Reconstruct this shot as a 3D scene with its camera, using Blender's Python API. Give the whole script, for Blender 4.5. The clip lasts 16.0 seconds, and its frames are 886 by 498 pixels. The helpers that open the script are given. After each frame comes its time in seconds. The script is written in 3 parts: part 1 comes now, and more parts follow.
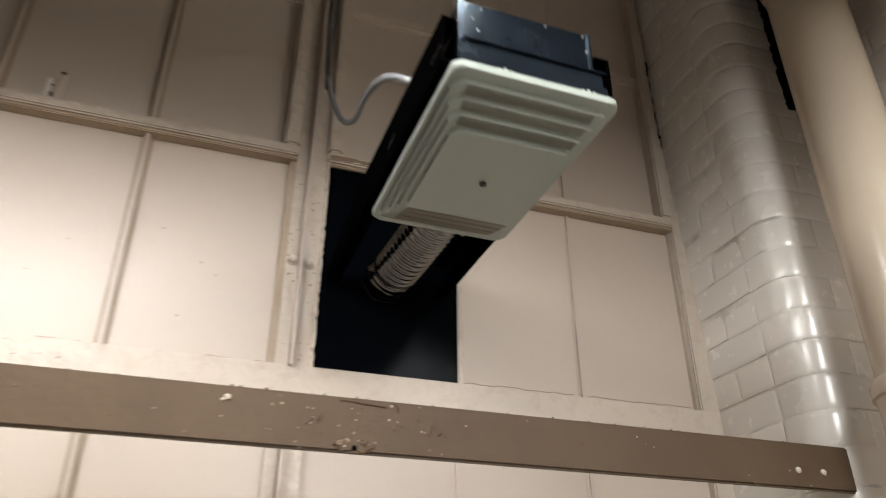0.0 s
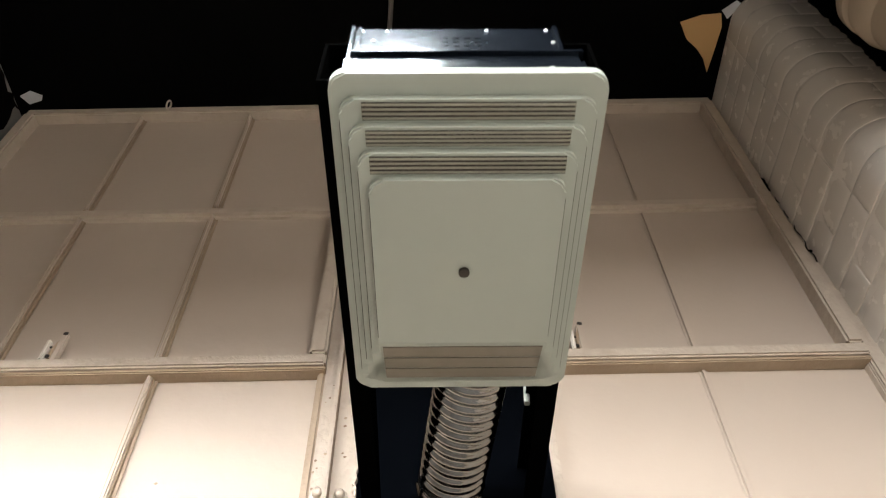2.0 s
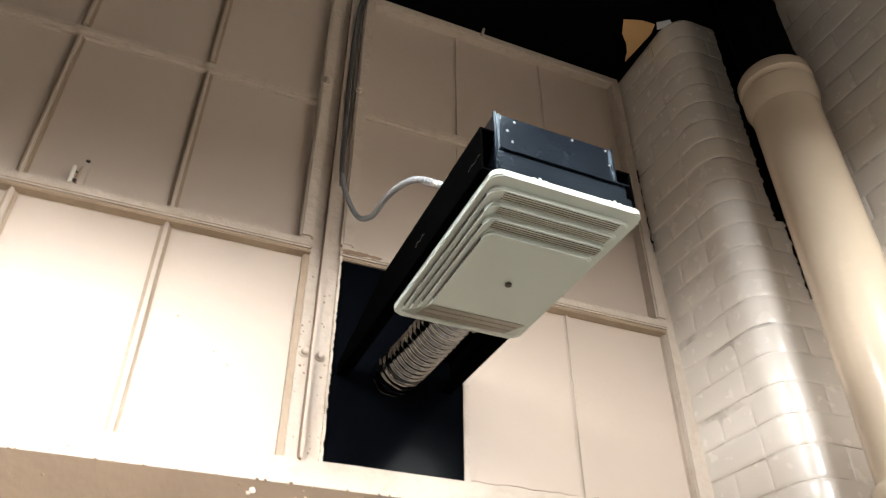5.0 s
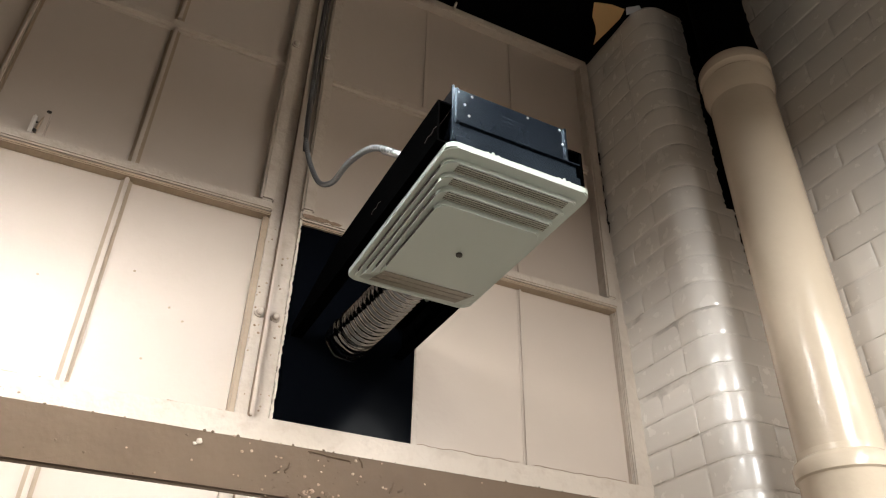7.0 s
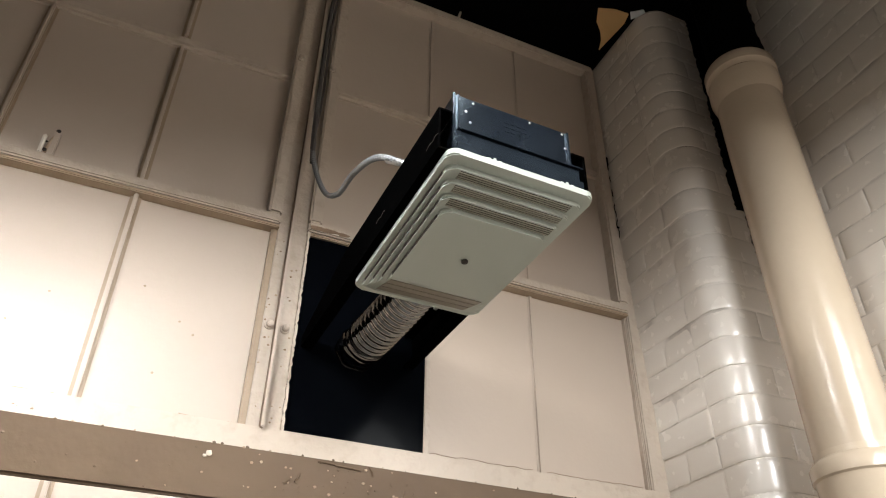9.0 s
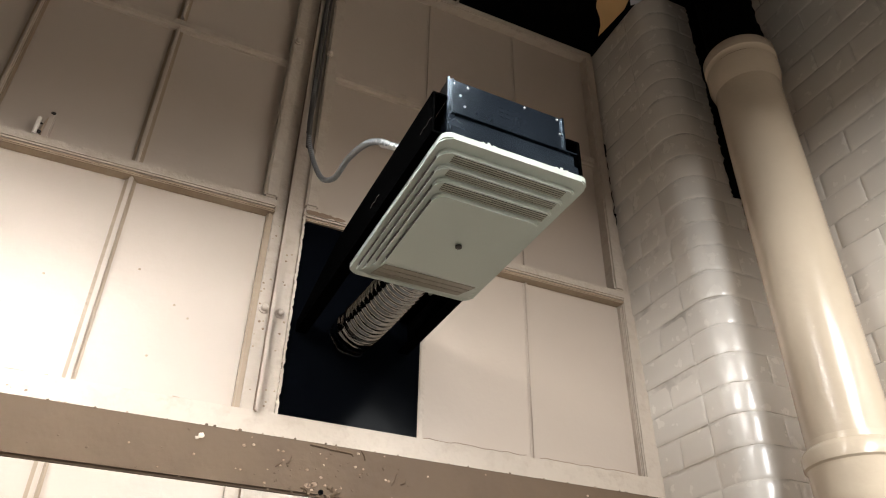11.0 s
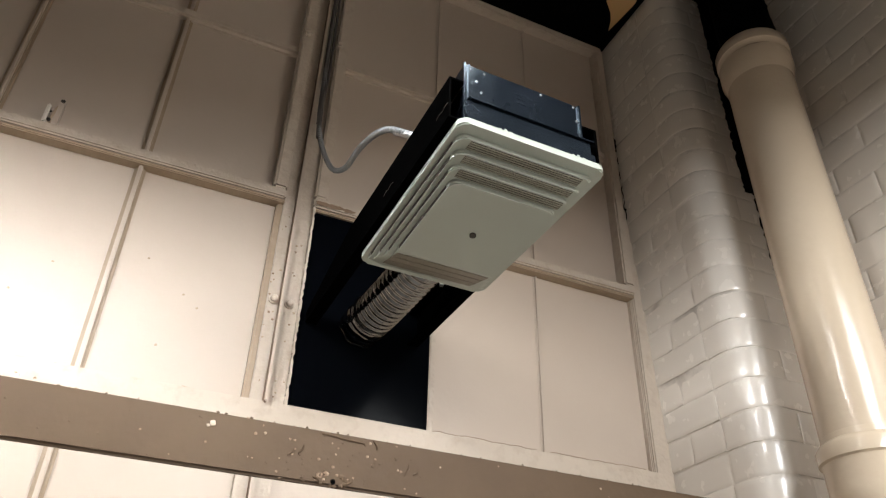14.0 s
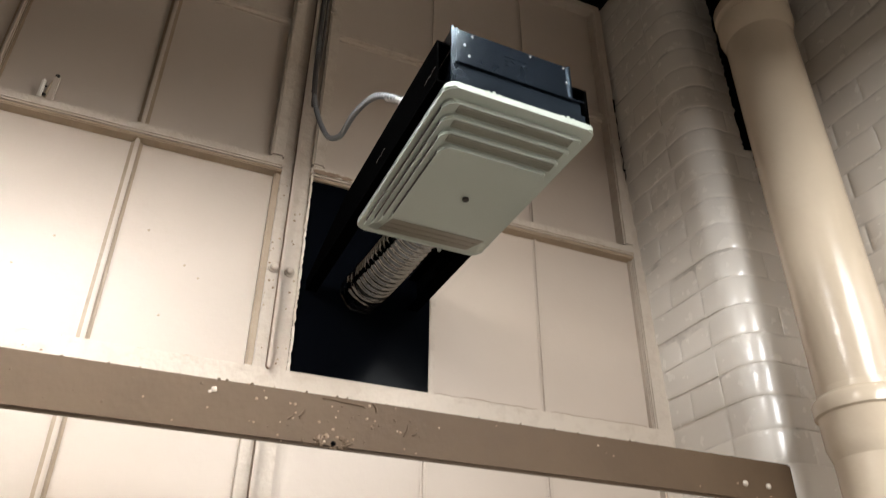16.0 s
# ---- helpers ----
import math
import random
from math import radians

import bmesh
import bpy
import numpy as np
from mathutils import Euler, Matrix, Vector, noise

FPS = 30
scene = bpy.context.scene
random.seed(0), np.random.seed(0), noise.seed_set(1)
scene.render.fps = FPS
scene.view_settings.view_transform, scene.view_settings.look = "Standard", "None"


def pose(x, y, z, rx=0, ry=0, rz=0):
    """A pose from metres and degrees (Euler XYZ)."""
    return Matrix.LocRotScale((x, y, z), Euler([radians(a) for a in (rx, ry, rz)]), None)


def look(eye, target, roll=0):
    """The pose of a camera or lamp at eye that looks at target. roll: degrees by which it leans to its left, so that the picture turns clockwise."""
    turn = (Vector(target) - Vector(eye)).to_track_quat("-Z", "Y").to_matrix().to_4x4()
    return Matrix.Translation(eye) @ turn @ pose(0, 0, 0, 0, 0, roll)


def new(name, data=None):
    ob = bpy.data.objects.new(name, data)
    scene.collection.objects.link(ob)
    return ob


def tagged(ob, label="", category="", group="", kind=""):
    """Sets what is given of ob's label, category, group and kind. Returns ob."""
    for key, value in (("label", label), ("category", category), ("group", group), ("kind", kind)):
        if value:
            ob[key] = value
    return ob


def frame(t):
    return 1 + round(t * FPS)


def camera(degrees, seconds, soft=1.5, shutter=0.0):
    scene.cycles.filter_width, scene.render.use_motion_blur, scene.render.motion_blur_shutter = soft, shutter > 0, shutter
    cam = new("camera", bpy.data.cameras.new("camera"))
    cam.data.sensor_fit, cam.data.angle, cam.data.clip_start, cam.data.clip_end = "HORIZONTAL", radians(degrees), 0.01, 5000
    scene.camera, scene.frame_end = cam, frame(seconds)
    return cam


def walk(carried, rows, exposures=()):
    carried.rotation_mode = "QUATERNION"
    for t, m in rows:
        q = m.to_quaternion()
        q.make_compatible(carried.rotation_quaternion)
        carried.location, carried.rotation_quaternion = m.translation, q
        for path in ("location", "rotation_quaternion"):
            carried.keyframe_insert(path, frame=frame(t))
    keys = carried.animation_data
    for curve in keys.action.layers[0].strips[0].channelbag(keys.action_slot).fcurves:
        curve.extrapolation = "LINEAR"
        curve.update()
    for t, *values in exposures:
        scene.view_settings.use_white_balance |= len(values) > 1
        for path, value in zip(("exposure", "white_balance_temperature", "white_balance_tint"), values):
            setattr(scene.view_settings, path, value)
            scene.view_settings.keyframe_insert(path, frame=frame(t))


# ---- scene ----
cam = camera(61.4, 16.0, soft=1.1, shutter=0.9)
# seconds, eye, target, roll
PATH = [
    (0, (0.069, 0.024, 1.59), (0.646, 1.679, 2.553), -0.1),
    (0.5, (0.164, 0.209, 1.602), (0.759, 1.77, 2.702), -2.8),
    (1, (0.278, 0.38, 1.631), (0.565, 1.772, 3.039), -3.5),
    (1.5, (0.403, 0.445, 1.667), (0.462, 1.734, 3.195), -2.9),
    (1.6, (0.418, 0.449, 1.668), (0.468, 1.724, 3.208), -3.4),
    (2, (0.424, 0.428, 1.66), (0.432, 1.675, 3.224), -1.4),
    (2.5, (0.343, 0.378, 1.633), (0.512, 1.674, 3.147), -1.3),
    (3, (0.191, 0.299, 1.628), (0.634, 1.663, 3.022), -4.0),
    (5.3, (-0.036, 0.008, 1.566), (0.606, 1.515, 2.714), 1.1),
    (5.5, (-0.033, 0.006, 1.56), (0.628, 1.517, 2.691), 1.7),
    (6, (-0.022, 0.009, 1.558), (0.657, 1.531, 2.664), 1.0),
    (6.5, (-0.02, 0.001, 1.553), (0.673, 1.521, 2.652), 0.6),
    (7, (-0.022, -0.012, 1.55), (0.686, 1.49, 2.664), 1.3),
    (7.5, (-0.02, -0.015, 1.551), (0.666, 1.487, 2.679), 1.0),
    (8, (-0.01, -0.013, 1.547), (0.664, 1.495, 2.675), 0.4),
    (8.5, (-0.006, -0.01, 1.547), (0.665, 1.492, 2.685), 0.4),
    (9, (-0.006, -0.016, 1.545), (0.659, 1.489, 2.683), 0.7),
    (9.2, (-0.006, -0.017, 1.549), (0.658, 1.496, 2.675), 0.8),
    (11.5, (0.007, -0.017, 1.542), (0.682, 1.504, 2.651), 1.1),
    (12, (0.008, -0.016, 1.543), (0.705, 1.494, 2.654), -0.3),
    (12.5, (0.01, -0.01, 1.54), (0.69, 1.524, 2.629), 0.7),
    (13, (0.004, 0.001, 1.536), (0.674, 1.55, 2.61), 1.4),
    (13.5, (-0.003, 0.012, 1.532), (0.657, 1.567, 2.604), 1.5),
    (14, (-0.004, 0.011, 1.533), (0.664, 1.535, 2.644), 1.6),
    (14.5, (-0.004, 0.006, 1.536), (0.656, 1.528, 2.653), 1.0),
    (15, (-0.003, -0.004, 1.533), (0.634, 1.541, 2.631), 1.1),
    (15.5, (0.007, -0.007, 1.531), (0.674, 1.541, 2.608), 0.8),
    (16, (0.016, -0.006, 1.525), (0.683, 1.571, 2.559), 0.6),
]
walk(cam, [(t, look(e, g, r)) for t, e, g, r in PATH],
     [(0.0, -0.35), (0.5, -0.29), (1.0, 0.07), (1.5, 0.57), (2.0, 0.68), (2.5, 0.88), (3.0, 0.9), (5.5, 0.4), (6.0, 0.18), (7.0, 0.08), (11.5, 0.05), (16.0, -0.06)])

# plan units: 1 unit = 0.187 m, plan height 0 = 1.262 m over the floor
U, H = 0.187, 1.262
PLAN = Matrix.Translation((0, 0, H)) @ Matrix.Scale(U, 4)


def P(x, y, z):
    return PLAN @ Vector((x, y, z))


# ---- light ----
world = bpy.data.worlds.new("world")
scene.world = world
world.use_nodes = True
world.node_tree.nodes["Background"].inputs[0].default_value = (0.9, 0.95, 1.0, 1)
world.node_tree.nodes["Background"].inputs[1].default_value = 0.0


def area_lamp(name, eye, target, sx, sy, watts, colour, spread=180):
    d = bpy.data.lights.new(name, "AREA")
    d.shape, d.size, d.size_y, d.energy, d.color = "RECTANGLE", sx, sy, watts, colour
    d.spread = radians(spread)
    ob = new(name, d)
    ob.matrix_world = look(P(*eye), P(*target))
    return ob


# Unseen lamp added for the pier highlight and the brightness on the right.
area_lamp("unseen_room_lamp", (4.0, -4.2, 7.7), (4.2, -3.93, 5.0), 0.55, 1.35, 86.0, (0.985, 1.0, 1.0))
TUBE_LIGHT = 165.0  # radiance of the two hooded tubes beside the window

# ---- materials ----


def paint(name, base, dirt, rough=0.42, grain=60.0, bump=0.12, metal=0.0, stain=0.35, spread=3.0, gloss=0.5, lumps=0.0, lump_scale=16.0, low=0.42):
    m = bpy.data.materials.new(name)
    m.use_nodes = True
    nt = m.node_tree
    b = nt.nodes["Principled BSDF"]
    tc = nt.nodes.new("ShaderNodeNewGeometry")
    n1 = nt.nodes.new("ShaderNodeTexNoise")
    n1.inputs["Scale"].default_value, n1.inputs["Detail"].default_value = spread, 6
    n2 = nt.nodes.new("ShaderNodeTexNoise")
    n2.inputs["Scale"].default_value, n2.inputs["Detail"].default_value = grain, 5
    for n in (n1, n2):
        nt.links.new(tc.outputs["Position"], n.inputs["Vector"])
    ramp = nt.nodes.new("ShaderNodeMapRange")
    ramp.inputs["From Min"].default_value, ramp.inputs["From Max"].default_value = low, low + 0.33
    ramp.inputs["To Max"].default_value = stain
    nt.links.new(n1.outputs["Fac"], ramp.inputs["Value"])
    mix = nt.nodes.new("ShaderNodeMix")
    mix.data_type = "RGBA"
    mix.inputs[6].default_value, mix.inputs[7].default_value = (*base, 1), (*dirt, 1)
    nt.links.new(ramp.outputs["Result"], mix.inputs[0])
    info = nt.nodes.new("ShaderNodeObjectInfo")
    hsv = nt.nodes.new("ShaderNodeHueSaturation")
    val = nt.nodes.new("ShaderNodeMapRange")
    val.inputs["To Min"].default_value, val.inputs["To Max"].default_value = 0.95, 1.04
    nt.links.new(info.outputs["Random"], val.inputs["Value"])
    nt.links.new(val.outputs["Result"], hsv.inputs["Value"])
    nt.links.new(mix.outputs[2], hsv.inputs["Color"])
    nt.links.new(hsv.outputs["Color"], b.inputs["Base Color"])
    rr = nt.nodes.new("ShaderNodeMapRange")
    rr.inputs["To Min"].default_value, rr.inputs["To Max"].default_value = rough - 0.08, rough + 0.1
    nt.links.new(n2.outputs["Fac"], rr.inputs["Value"])
    nt.links.new(rr.outputs["Result"], b.inputs["Roughness"])
    b.inputs["Metallic"].default_value = metal
    b.inputs["Specular IOR Level"].default_value = gloss
    bp = nt.nodes.new("ShaderNodeBump")
    bp.inputs["Strength"].default_value, bp.inputs["Distance"].default_value = bump, 0.004
    n3 = nt.nodes.new("ShaderNodeTexNoise")
    n3.inputs["Scale"].default_value, n3.inputs["Detail"].default_value = lump_scale, 2
    nt.links.new(tc.outputs["Position"], n3.inputs["Vector"])
    relief = nt.nodes.new("ShaderNodeMath")
    relief.operation = "MULTIPLY_ADD"
    relief.inputs[1].default_value = lumps
    nt.links.new(n3.outputs["Fac"], relief.inputs[0])
    nt.links.new(n2.outputs["Fac"], relief.inputs[2])
    nt.links.new(relief.outputs["Value"], bp.inputs["Height"])
    nt.links.new(bp.outputs["Normal"], b.inputs["Normal"])
    return m


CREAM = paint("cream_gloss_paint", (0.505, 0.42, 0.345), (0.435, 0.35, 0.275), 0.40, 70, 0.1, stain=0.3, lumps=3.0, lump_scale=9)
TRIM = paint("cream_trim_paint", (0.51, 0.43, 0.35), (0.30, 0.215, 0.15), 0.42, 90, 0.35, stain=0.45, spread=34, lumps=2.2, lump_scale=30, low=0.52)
# Tan coat that also holds the shade on bar sides and rail undersides.
TAN = paint("tan_paint_and_side_shade", (0.37, 0.28, 0.195), (0.27, 0.19, 0.125), 0.45, 90, 0.3, stain=0.6, spread=9, lumps=2.0, lump_scale=30)
BEAM = paint("brown_beam_paint", (0.090, 0.058, 0.034), (0.07, 0.044, 0.026), 0.55, 60, 0.2, stain=0.5, spread=9, lumps=0.8, lump_scale=25, gloss=0.2)
SEAM = paint("brown_paint_and_fin_shade", (0.25, 0.165, 0.105), (0.15, 0.095, 0.06), 0.5, 90, 0.3, stain=0.7, spread=14)
WHITE = paint("white_masonry_paint", (0.80, 0.735, 0.66), (0.66, 0.60, 0.52), 0.24, 30, 0.08, stain=0.06, spread=7, lumps=0.8, lump_scale=16, gloss=0.9)
JOINT = paint("dirty_joint_paint", (0.76, 0.70, 0.63), (0.13, 0.09, 0.06), 0.32, 40, 0.4, stain=1.0, spread=9, low=0.50)
PIPE = paint("beige_pipe_paint", (0.575, 0.475, 0.36), (0.48, 0.385, 0.28), 0.2, 60, 0.12, stain=0.4, spread=6, lumps=2.2, lump_scale=14)
SOOT = paint("black_ceiling_paint", (0.002, 0.002, 0.002), (0.004, 0.004, 0.003), 0.85, 60, 0.3, gloss=0.01)
STEEL = paint("black_enamel_steel", (0.003, 0.004, 0.006), (0.005, 0.006, 0.009), 0.24, 12, 0.0, gloss=0.5)
STEEL.node_tree.nodes["Principled BSDF"].inputs["Specular Tint"].default_value = (0.55, 0.78, 1.0, 1)
MATT = paint("matt_black_paint", (0.0008, 0.0008, 0.0008), (0.002, 0.002, 0.002), 0.8, 70, 0.1, gloss=0.0)
SHEET = paint("black_sheet_metal", (0.0012, 0.0016, 0.0024), (0.003, 0.0035, 0.005), 0.12, 14, 0.08, gloss=0.012)
PLASTIC = paint("ivory_plastic", (0.35, 0.385, 0.34), (0.31, 0.335, 0.29), 0.38, 120, 0.03, stain=0.25)
# Dark colour for the shade in grille gaps, also for screw and pins.
VENT = paint("gap_shade_and_dark_fittings", (0.022, 0.016, 0.011), (0.012, 0.009, 0.007), 0.6)
# Same plastic as the grille, with the recess shade put into its colour.
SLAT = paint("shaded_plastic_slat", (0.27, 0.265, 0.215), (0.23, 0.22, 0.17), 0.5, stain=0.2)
REAR = paint("taupe_vent", (0.18, 0.16, 0.125), (0.14, 0.12, 0.095), 0.5, stain=0.2)
FOIL = paint("aluminium_foil", (0.27, 0.265, 0.255), (0.15, 0.13, 0.105), 0.14, 60, 0.05, metal=1.0)
ZINC = paint("galvanised_steel", (0.45, 0.45, 0.45), (0.33, 0.33, 0.33), 0.42, 90, 0.1, metal=1.0)
HOSE = paint("grey_conduit_coat", (0.18, 0.18, 0.185), (0.13, 0.15, 0.15), 0.42, 90, 0.15)
CABLE = paint("dark_cable_sheath", (0.09, 0.08, 0.075), (0.05, 0.045, 0.04), 0.45)
PLASTER = paint("bare_orange_plaster", (0.62, 0.38, 0.16), (0.45, 0.26, 0.10), 0.8, 40, 0.3)
CHIP = paint("pale_exposed_plaster", (0.62, 0.64, 0.66), (0.5, 0.5, 0.5), 0.8, 40, 0.3)
GREY = paint("grey_wall_paint", (0.22, 0.21, 0.195), (0.17, 0.16, 0.15), 0.5, stain=0.4)
FLOOR = paint("grey_concrete", (0.19, 0.182, 0.17), (0.14, 0.133, 0.125), 0.7, 30, 0.2)

# ---- mesh helpers (all in plan units) ----


def thing(name, at, label="", category="", kind="", group=""):
    e = new(name)
    e.empty_display_size = 0.05
    e.matrix_world = Matrix.Translation(P(*at))
    return tagged(e, label, category, group, kind)


def part(name, bm, material, parent=None, label="", smooth=False):
    me = bpy.data.meshes.new(name)
    bmesh.ops.recalc_face_normals(bm, faces=bm.faces)
    bm.transform(PLAN)
    if parent is not None:
        base = parent
        off = Vector((0, 0, 0))
        while base is not None:
            off += base.matrix_basis.translation
            base = base.parent
        bm.transform(Matrix.Translation(-off))
    bm.to_mesh(me)
    bm.free()
    if smooth:
        for p in me.polygons:
            p.use_smooth = True
        me.set_sharp_from_angle(angle=radians(34))
    me.materials.append(material)
    ob = new(name, me)
    if parent is not None:
        ob.parent = parent
    return tagged(ob, label)


def box(x0, x1, y0, y1, z0, z1, bevel=0.0, bm=None, seg=2):
    own = bmesh.new()
    bmesh.ops.create_cube(own, size=1)
    own.transform(Matrix.Translation(((x0 + x1) / 2, (y0 + y1) / 2, (z0 + z1) / 2)) @ Matrix.Diagonal((x1 - x0, y1 - y0, z1 - z0, 1)))
    if bevel:
        bmesh.ops.bevel(own, geom=own.edges[:], offset=bevel, segments=seg, affect="EDGES")
    return join(bm, own)


def join(bm, own):
    if bm is None:
        return own
    me = bpy.data.meshes.new("join")
    own.to_mesh(me)
    own.free()
    bm.from_mesh(me)
    bpy.data.meshes.remove(me)
    return bm


def lathe(profile, centre, n=32, axis="Z", bm=None):
    """profile: (radius, height) pairs, closed at both ends."""
    own = bmesh.new()
    rings = []
    for r, h in profile:
        rings.append([own.verts.new((r * math.cos(2 * math.pi * i / n), r * math.sin(2 * math.pi * i / n), h)) for i in range(n)])
    for a, b in zip(rings, rings[1:]):
        for i in range(n):
            own.faces.new((a[i], a[(i + 1) % n], b[(i + 1) % n], b[i]))
    own.faces.new(rings[0][::-1])
    own.faces.new(rings[-1])
    if axis == "Y":
        own.transform(Matrix.Rotation(radians(90), 4, "X"))
    elif axis == "X":
        own.transform(Matrix.Rotation(radians(90), 4, "Y"))
    own.transform(Matrix.Translation(centre))
    return join(bm, own)


def smooth_path(points, per=10):
    """Catmull-Rom through the points."""
    p = [Vector(q) for q in points]
    p = [2 * p[0] - p[1]] + p + [2 * p[-1] - p[-2]]
    out = []
    for i in range(1, len(p) - 2):
        for k in range(per):
            t = k / per
            a, b, c, d = p[i - 1], p[i], p[i + 1], p[i + 2]
            out.append(0.5 * ((2 * b) + (c - a) * t + (2 * a - 5 * b + 4 * c - d) * t * t + (3 * b - a - 3 * c + d) * t ** 3))
    out.append(p[-2])
    return out


def tube(points, radius, n=10, per=10, ridge=0.0, pitch=0.06):
    """A round tube along a smooth path; ridge: depth of its corrugation."""
    own = bmesh.new()
    path = smooth_path(points, per)
    if ridge:
        fine, step = [path[0]], pitch / 8
        for a, b in zip(path, path[1:]):
            k = max(1, round((b - a).length / step))
            fine += [a.lerp(b, (j + 1) / k) for j in range(k)]
        path = fine
    rings, up = [], Vector((0.3, 0.2, 1)).normalized()
    for i, c in enumerate(path):
        d = (path[min(i + 1, len(path) - 1)] - path[max(i - 1, 0)]).normalized()
        s = d.cross(up).normalized()
        w = s.cross(d).normalized()
        up = w
        r = radius - (ridge * (0.5 - 0.5 * math.cos(i * math.pi / 4)) if ridge else 0)
        rings.append([own.verts.new(c + r * (math.cos(2 * math.pi * j / n) * s + math.sin(2 * math.pi * j / n) * w)) for j in range(n)])
    for a, b in zip(rings, rings[1:]):
        for i in range(n):
            own.faces.new((a[i], a[(i + 1) % n], b[(i + 1) % n], b[i]))
    own.faces.new(rings[0][::-1])
    own.faces.new(rings[-1])
    return own


def prism(outline, z0, z1, bevel=0.0):
    own = bmesh.new()
    lo = [own.verts.new((x, y, z0)) for x, y in outline]
    hi = [own.verts.new((x, y, z1)) for x, y in outline]
    n = len(lo)
    own.faces.new(lo[::-1])
    own.faces.new(hi)
    for i in range(n):
        own.faces.new((lo[i], lo[(i + 1) % n], hi[(i + 1) % n], hi[i]))
    if bevel:
        rim = [e for e in own.edges if abs(e.verts[0].co.z - e.verts[1].co.z) < 1e-6 and e.verts[0].co.z < (z0 + z1) / 2]
        bmesh.ops.bevel(own, geom=rim, offset=bevel, segments=2, affect="EDGES")
    return own


def rounded(x0, x1, y0, y1, r, back_r=None, n=6):
    back_r = r if back_r is None else back_r
    out = []
    for cx, cy, a, q in ((x0, y0, 180, r), (x1, y0, 270, r), (x1, y1, 0, back_r), (x0, y1, 90, back_r)):
        sx, sy = (1 if cx == x0 else -1), (1 if cy == y0 else -1)
        for k in range(n + 1):
            t = radians(a + 90 * k / n)
            out.append((cx + sx * q + q * math.cos(t), cy + sy * q + q * math.sin(t)))
    return out


def setting(name, bm, material, label="", category=""):
    return tagged(part(name, bm, material), label, category, kind="structure")


# ---- the room ----
WALL, PANE, TOP = 7.65, 7.80, 12.43   # front of the bars, face of the panels, ceiling
RIGHT, PIER, FRONT = 7.85, 6.68, 6.03  # right wall, side and front of the pier
FLOOR_Z = -H / U

setting("floor", box(-12, 9.2, -14, 9, FLOOR_Z - 0.5, FLOOR_Z), FLOOR, "grey concrete floor", "floor")
setting("ceiling", box(-12, 9.2, -14, 9, TOP, TOP + 0.6), SOOT, "black painted ceiling", "ceiling")
setting("wall_north", box(-4.1, PIER + 0.4, 8.1, 9.0, FLOOR_Z, TOP), CREAM, "cream wall behind the filled-in window", "wall")
setting("wall_south", box(-12, 9.2, -14.6, -14, FLOOR_Z, TOP), CREAM, "plain cream wall", "wall")
setting("wall_west", box(-12.6, -12, -14.6, 9, FLOOR_Z, TOP), GREY, "plain grey wall", "wall")
setting("wall_north_west", box(-12, -4.1, 5.8, 9, FLOOR_Z, TOP), GREY, "grey painted pier beside the window", "wall")

# ---- the filled-in steel window ----


def window(name, bars, left, right, stiles, skip=None, sides=None):
    """bars: plan x of the glazing bars between left and right; skip: (row, column) without a panel."""
    w = thing(name, ((left + right) / 2, PANE, 4.4), "cream painted steel window with blank panels for glass", "window", kind="structure")
    edges = [left, *bars, right]
    rows = [(FLOOR_Z + 1.0, -0.9), (-0.9, 1.75), (1.75, 4.28), (4.42, 7.08), (7.2, 9.70), (9.88, 12.27)]
    for r, (z0, z1) in enumerate(rows):
        for c, (x0, x1) in enumerate(zip(edges, edges[1:])):
            if (r, c) == skip:
                continue
            part("pane", box(x0 - 0.03, x1 + 0.03, PANE, PANE + 0.12, z0 - 0.03, z1 + 0.03), CREAM, w)
        for x in bars:
            if r > 0 and (r, x) != (3, 3.19):
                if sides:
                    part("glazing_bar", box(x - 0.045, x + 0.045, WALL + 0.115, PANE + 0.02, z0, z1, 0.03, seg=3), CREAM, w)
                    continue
                # The tan body carries painted shade either side of the cream nose.
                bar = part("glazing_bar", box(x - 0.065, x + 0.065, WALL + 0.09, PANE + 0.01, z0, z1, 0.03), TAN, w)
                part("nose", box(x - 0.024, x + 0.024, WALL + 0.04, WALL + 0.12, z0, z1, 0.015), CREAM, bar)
    # rails: transom, upper glazing rail, head
    for z0, z1, y in ((7.08, 7.22, WALL - 0.04), (9.69, 9.89, WALL + 0.06), (12.26, TOP, WALL - 0.02), (1.65, 1.75, WALL + 0.05), (-1.0, -0.9, WALL + 0.05)):
        part("rail", box(left, right, y, PANE + 0.05, z0, z1, 0.05 if z0 == 9.69 else 0.02), TRIM, w)
    for x0, x1 in ((left, left + 0.08), (right - (0.03 if sides else 0.08), right)):
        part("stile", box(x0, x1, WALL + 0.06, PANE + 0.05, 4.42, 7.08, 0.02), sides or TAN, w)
    # Tan strip paints in the shaded underside of the transom.
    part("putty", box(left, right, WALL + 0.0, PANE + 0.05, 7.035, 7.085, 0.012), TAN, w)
    if stiles:
        for x0, x1 in ((left, left + 0.17), (right - 0.17, right)):
            part("stile", box(x0, x1, WALL - 0.05, PANE + 0.05, 7.22, 12.26, 0.025), TRIM, w)
    return w


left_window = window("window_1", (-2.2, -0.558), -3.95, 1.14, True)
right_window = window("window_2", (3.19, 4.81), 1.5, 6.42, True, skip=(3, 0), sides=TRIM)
part("pane_edge", box(3.18, 3.26, WALL + 0.03, PANE + 0.05, 4.42, 7.08, 0.01), TRIM, right_window)

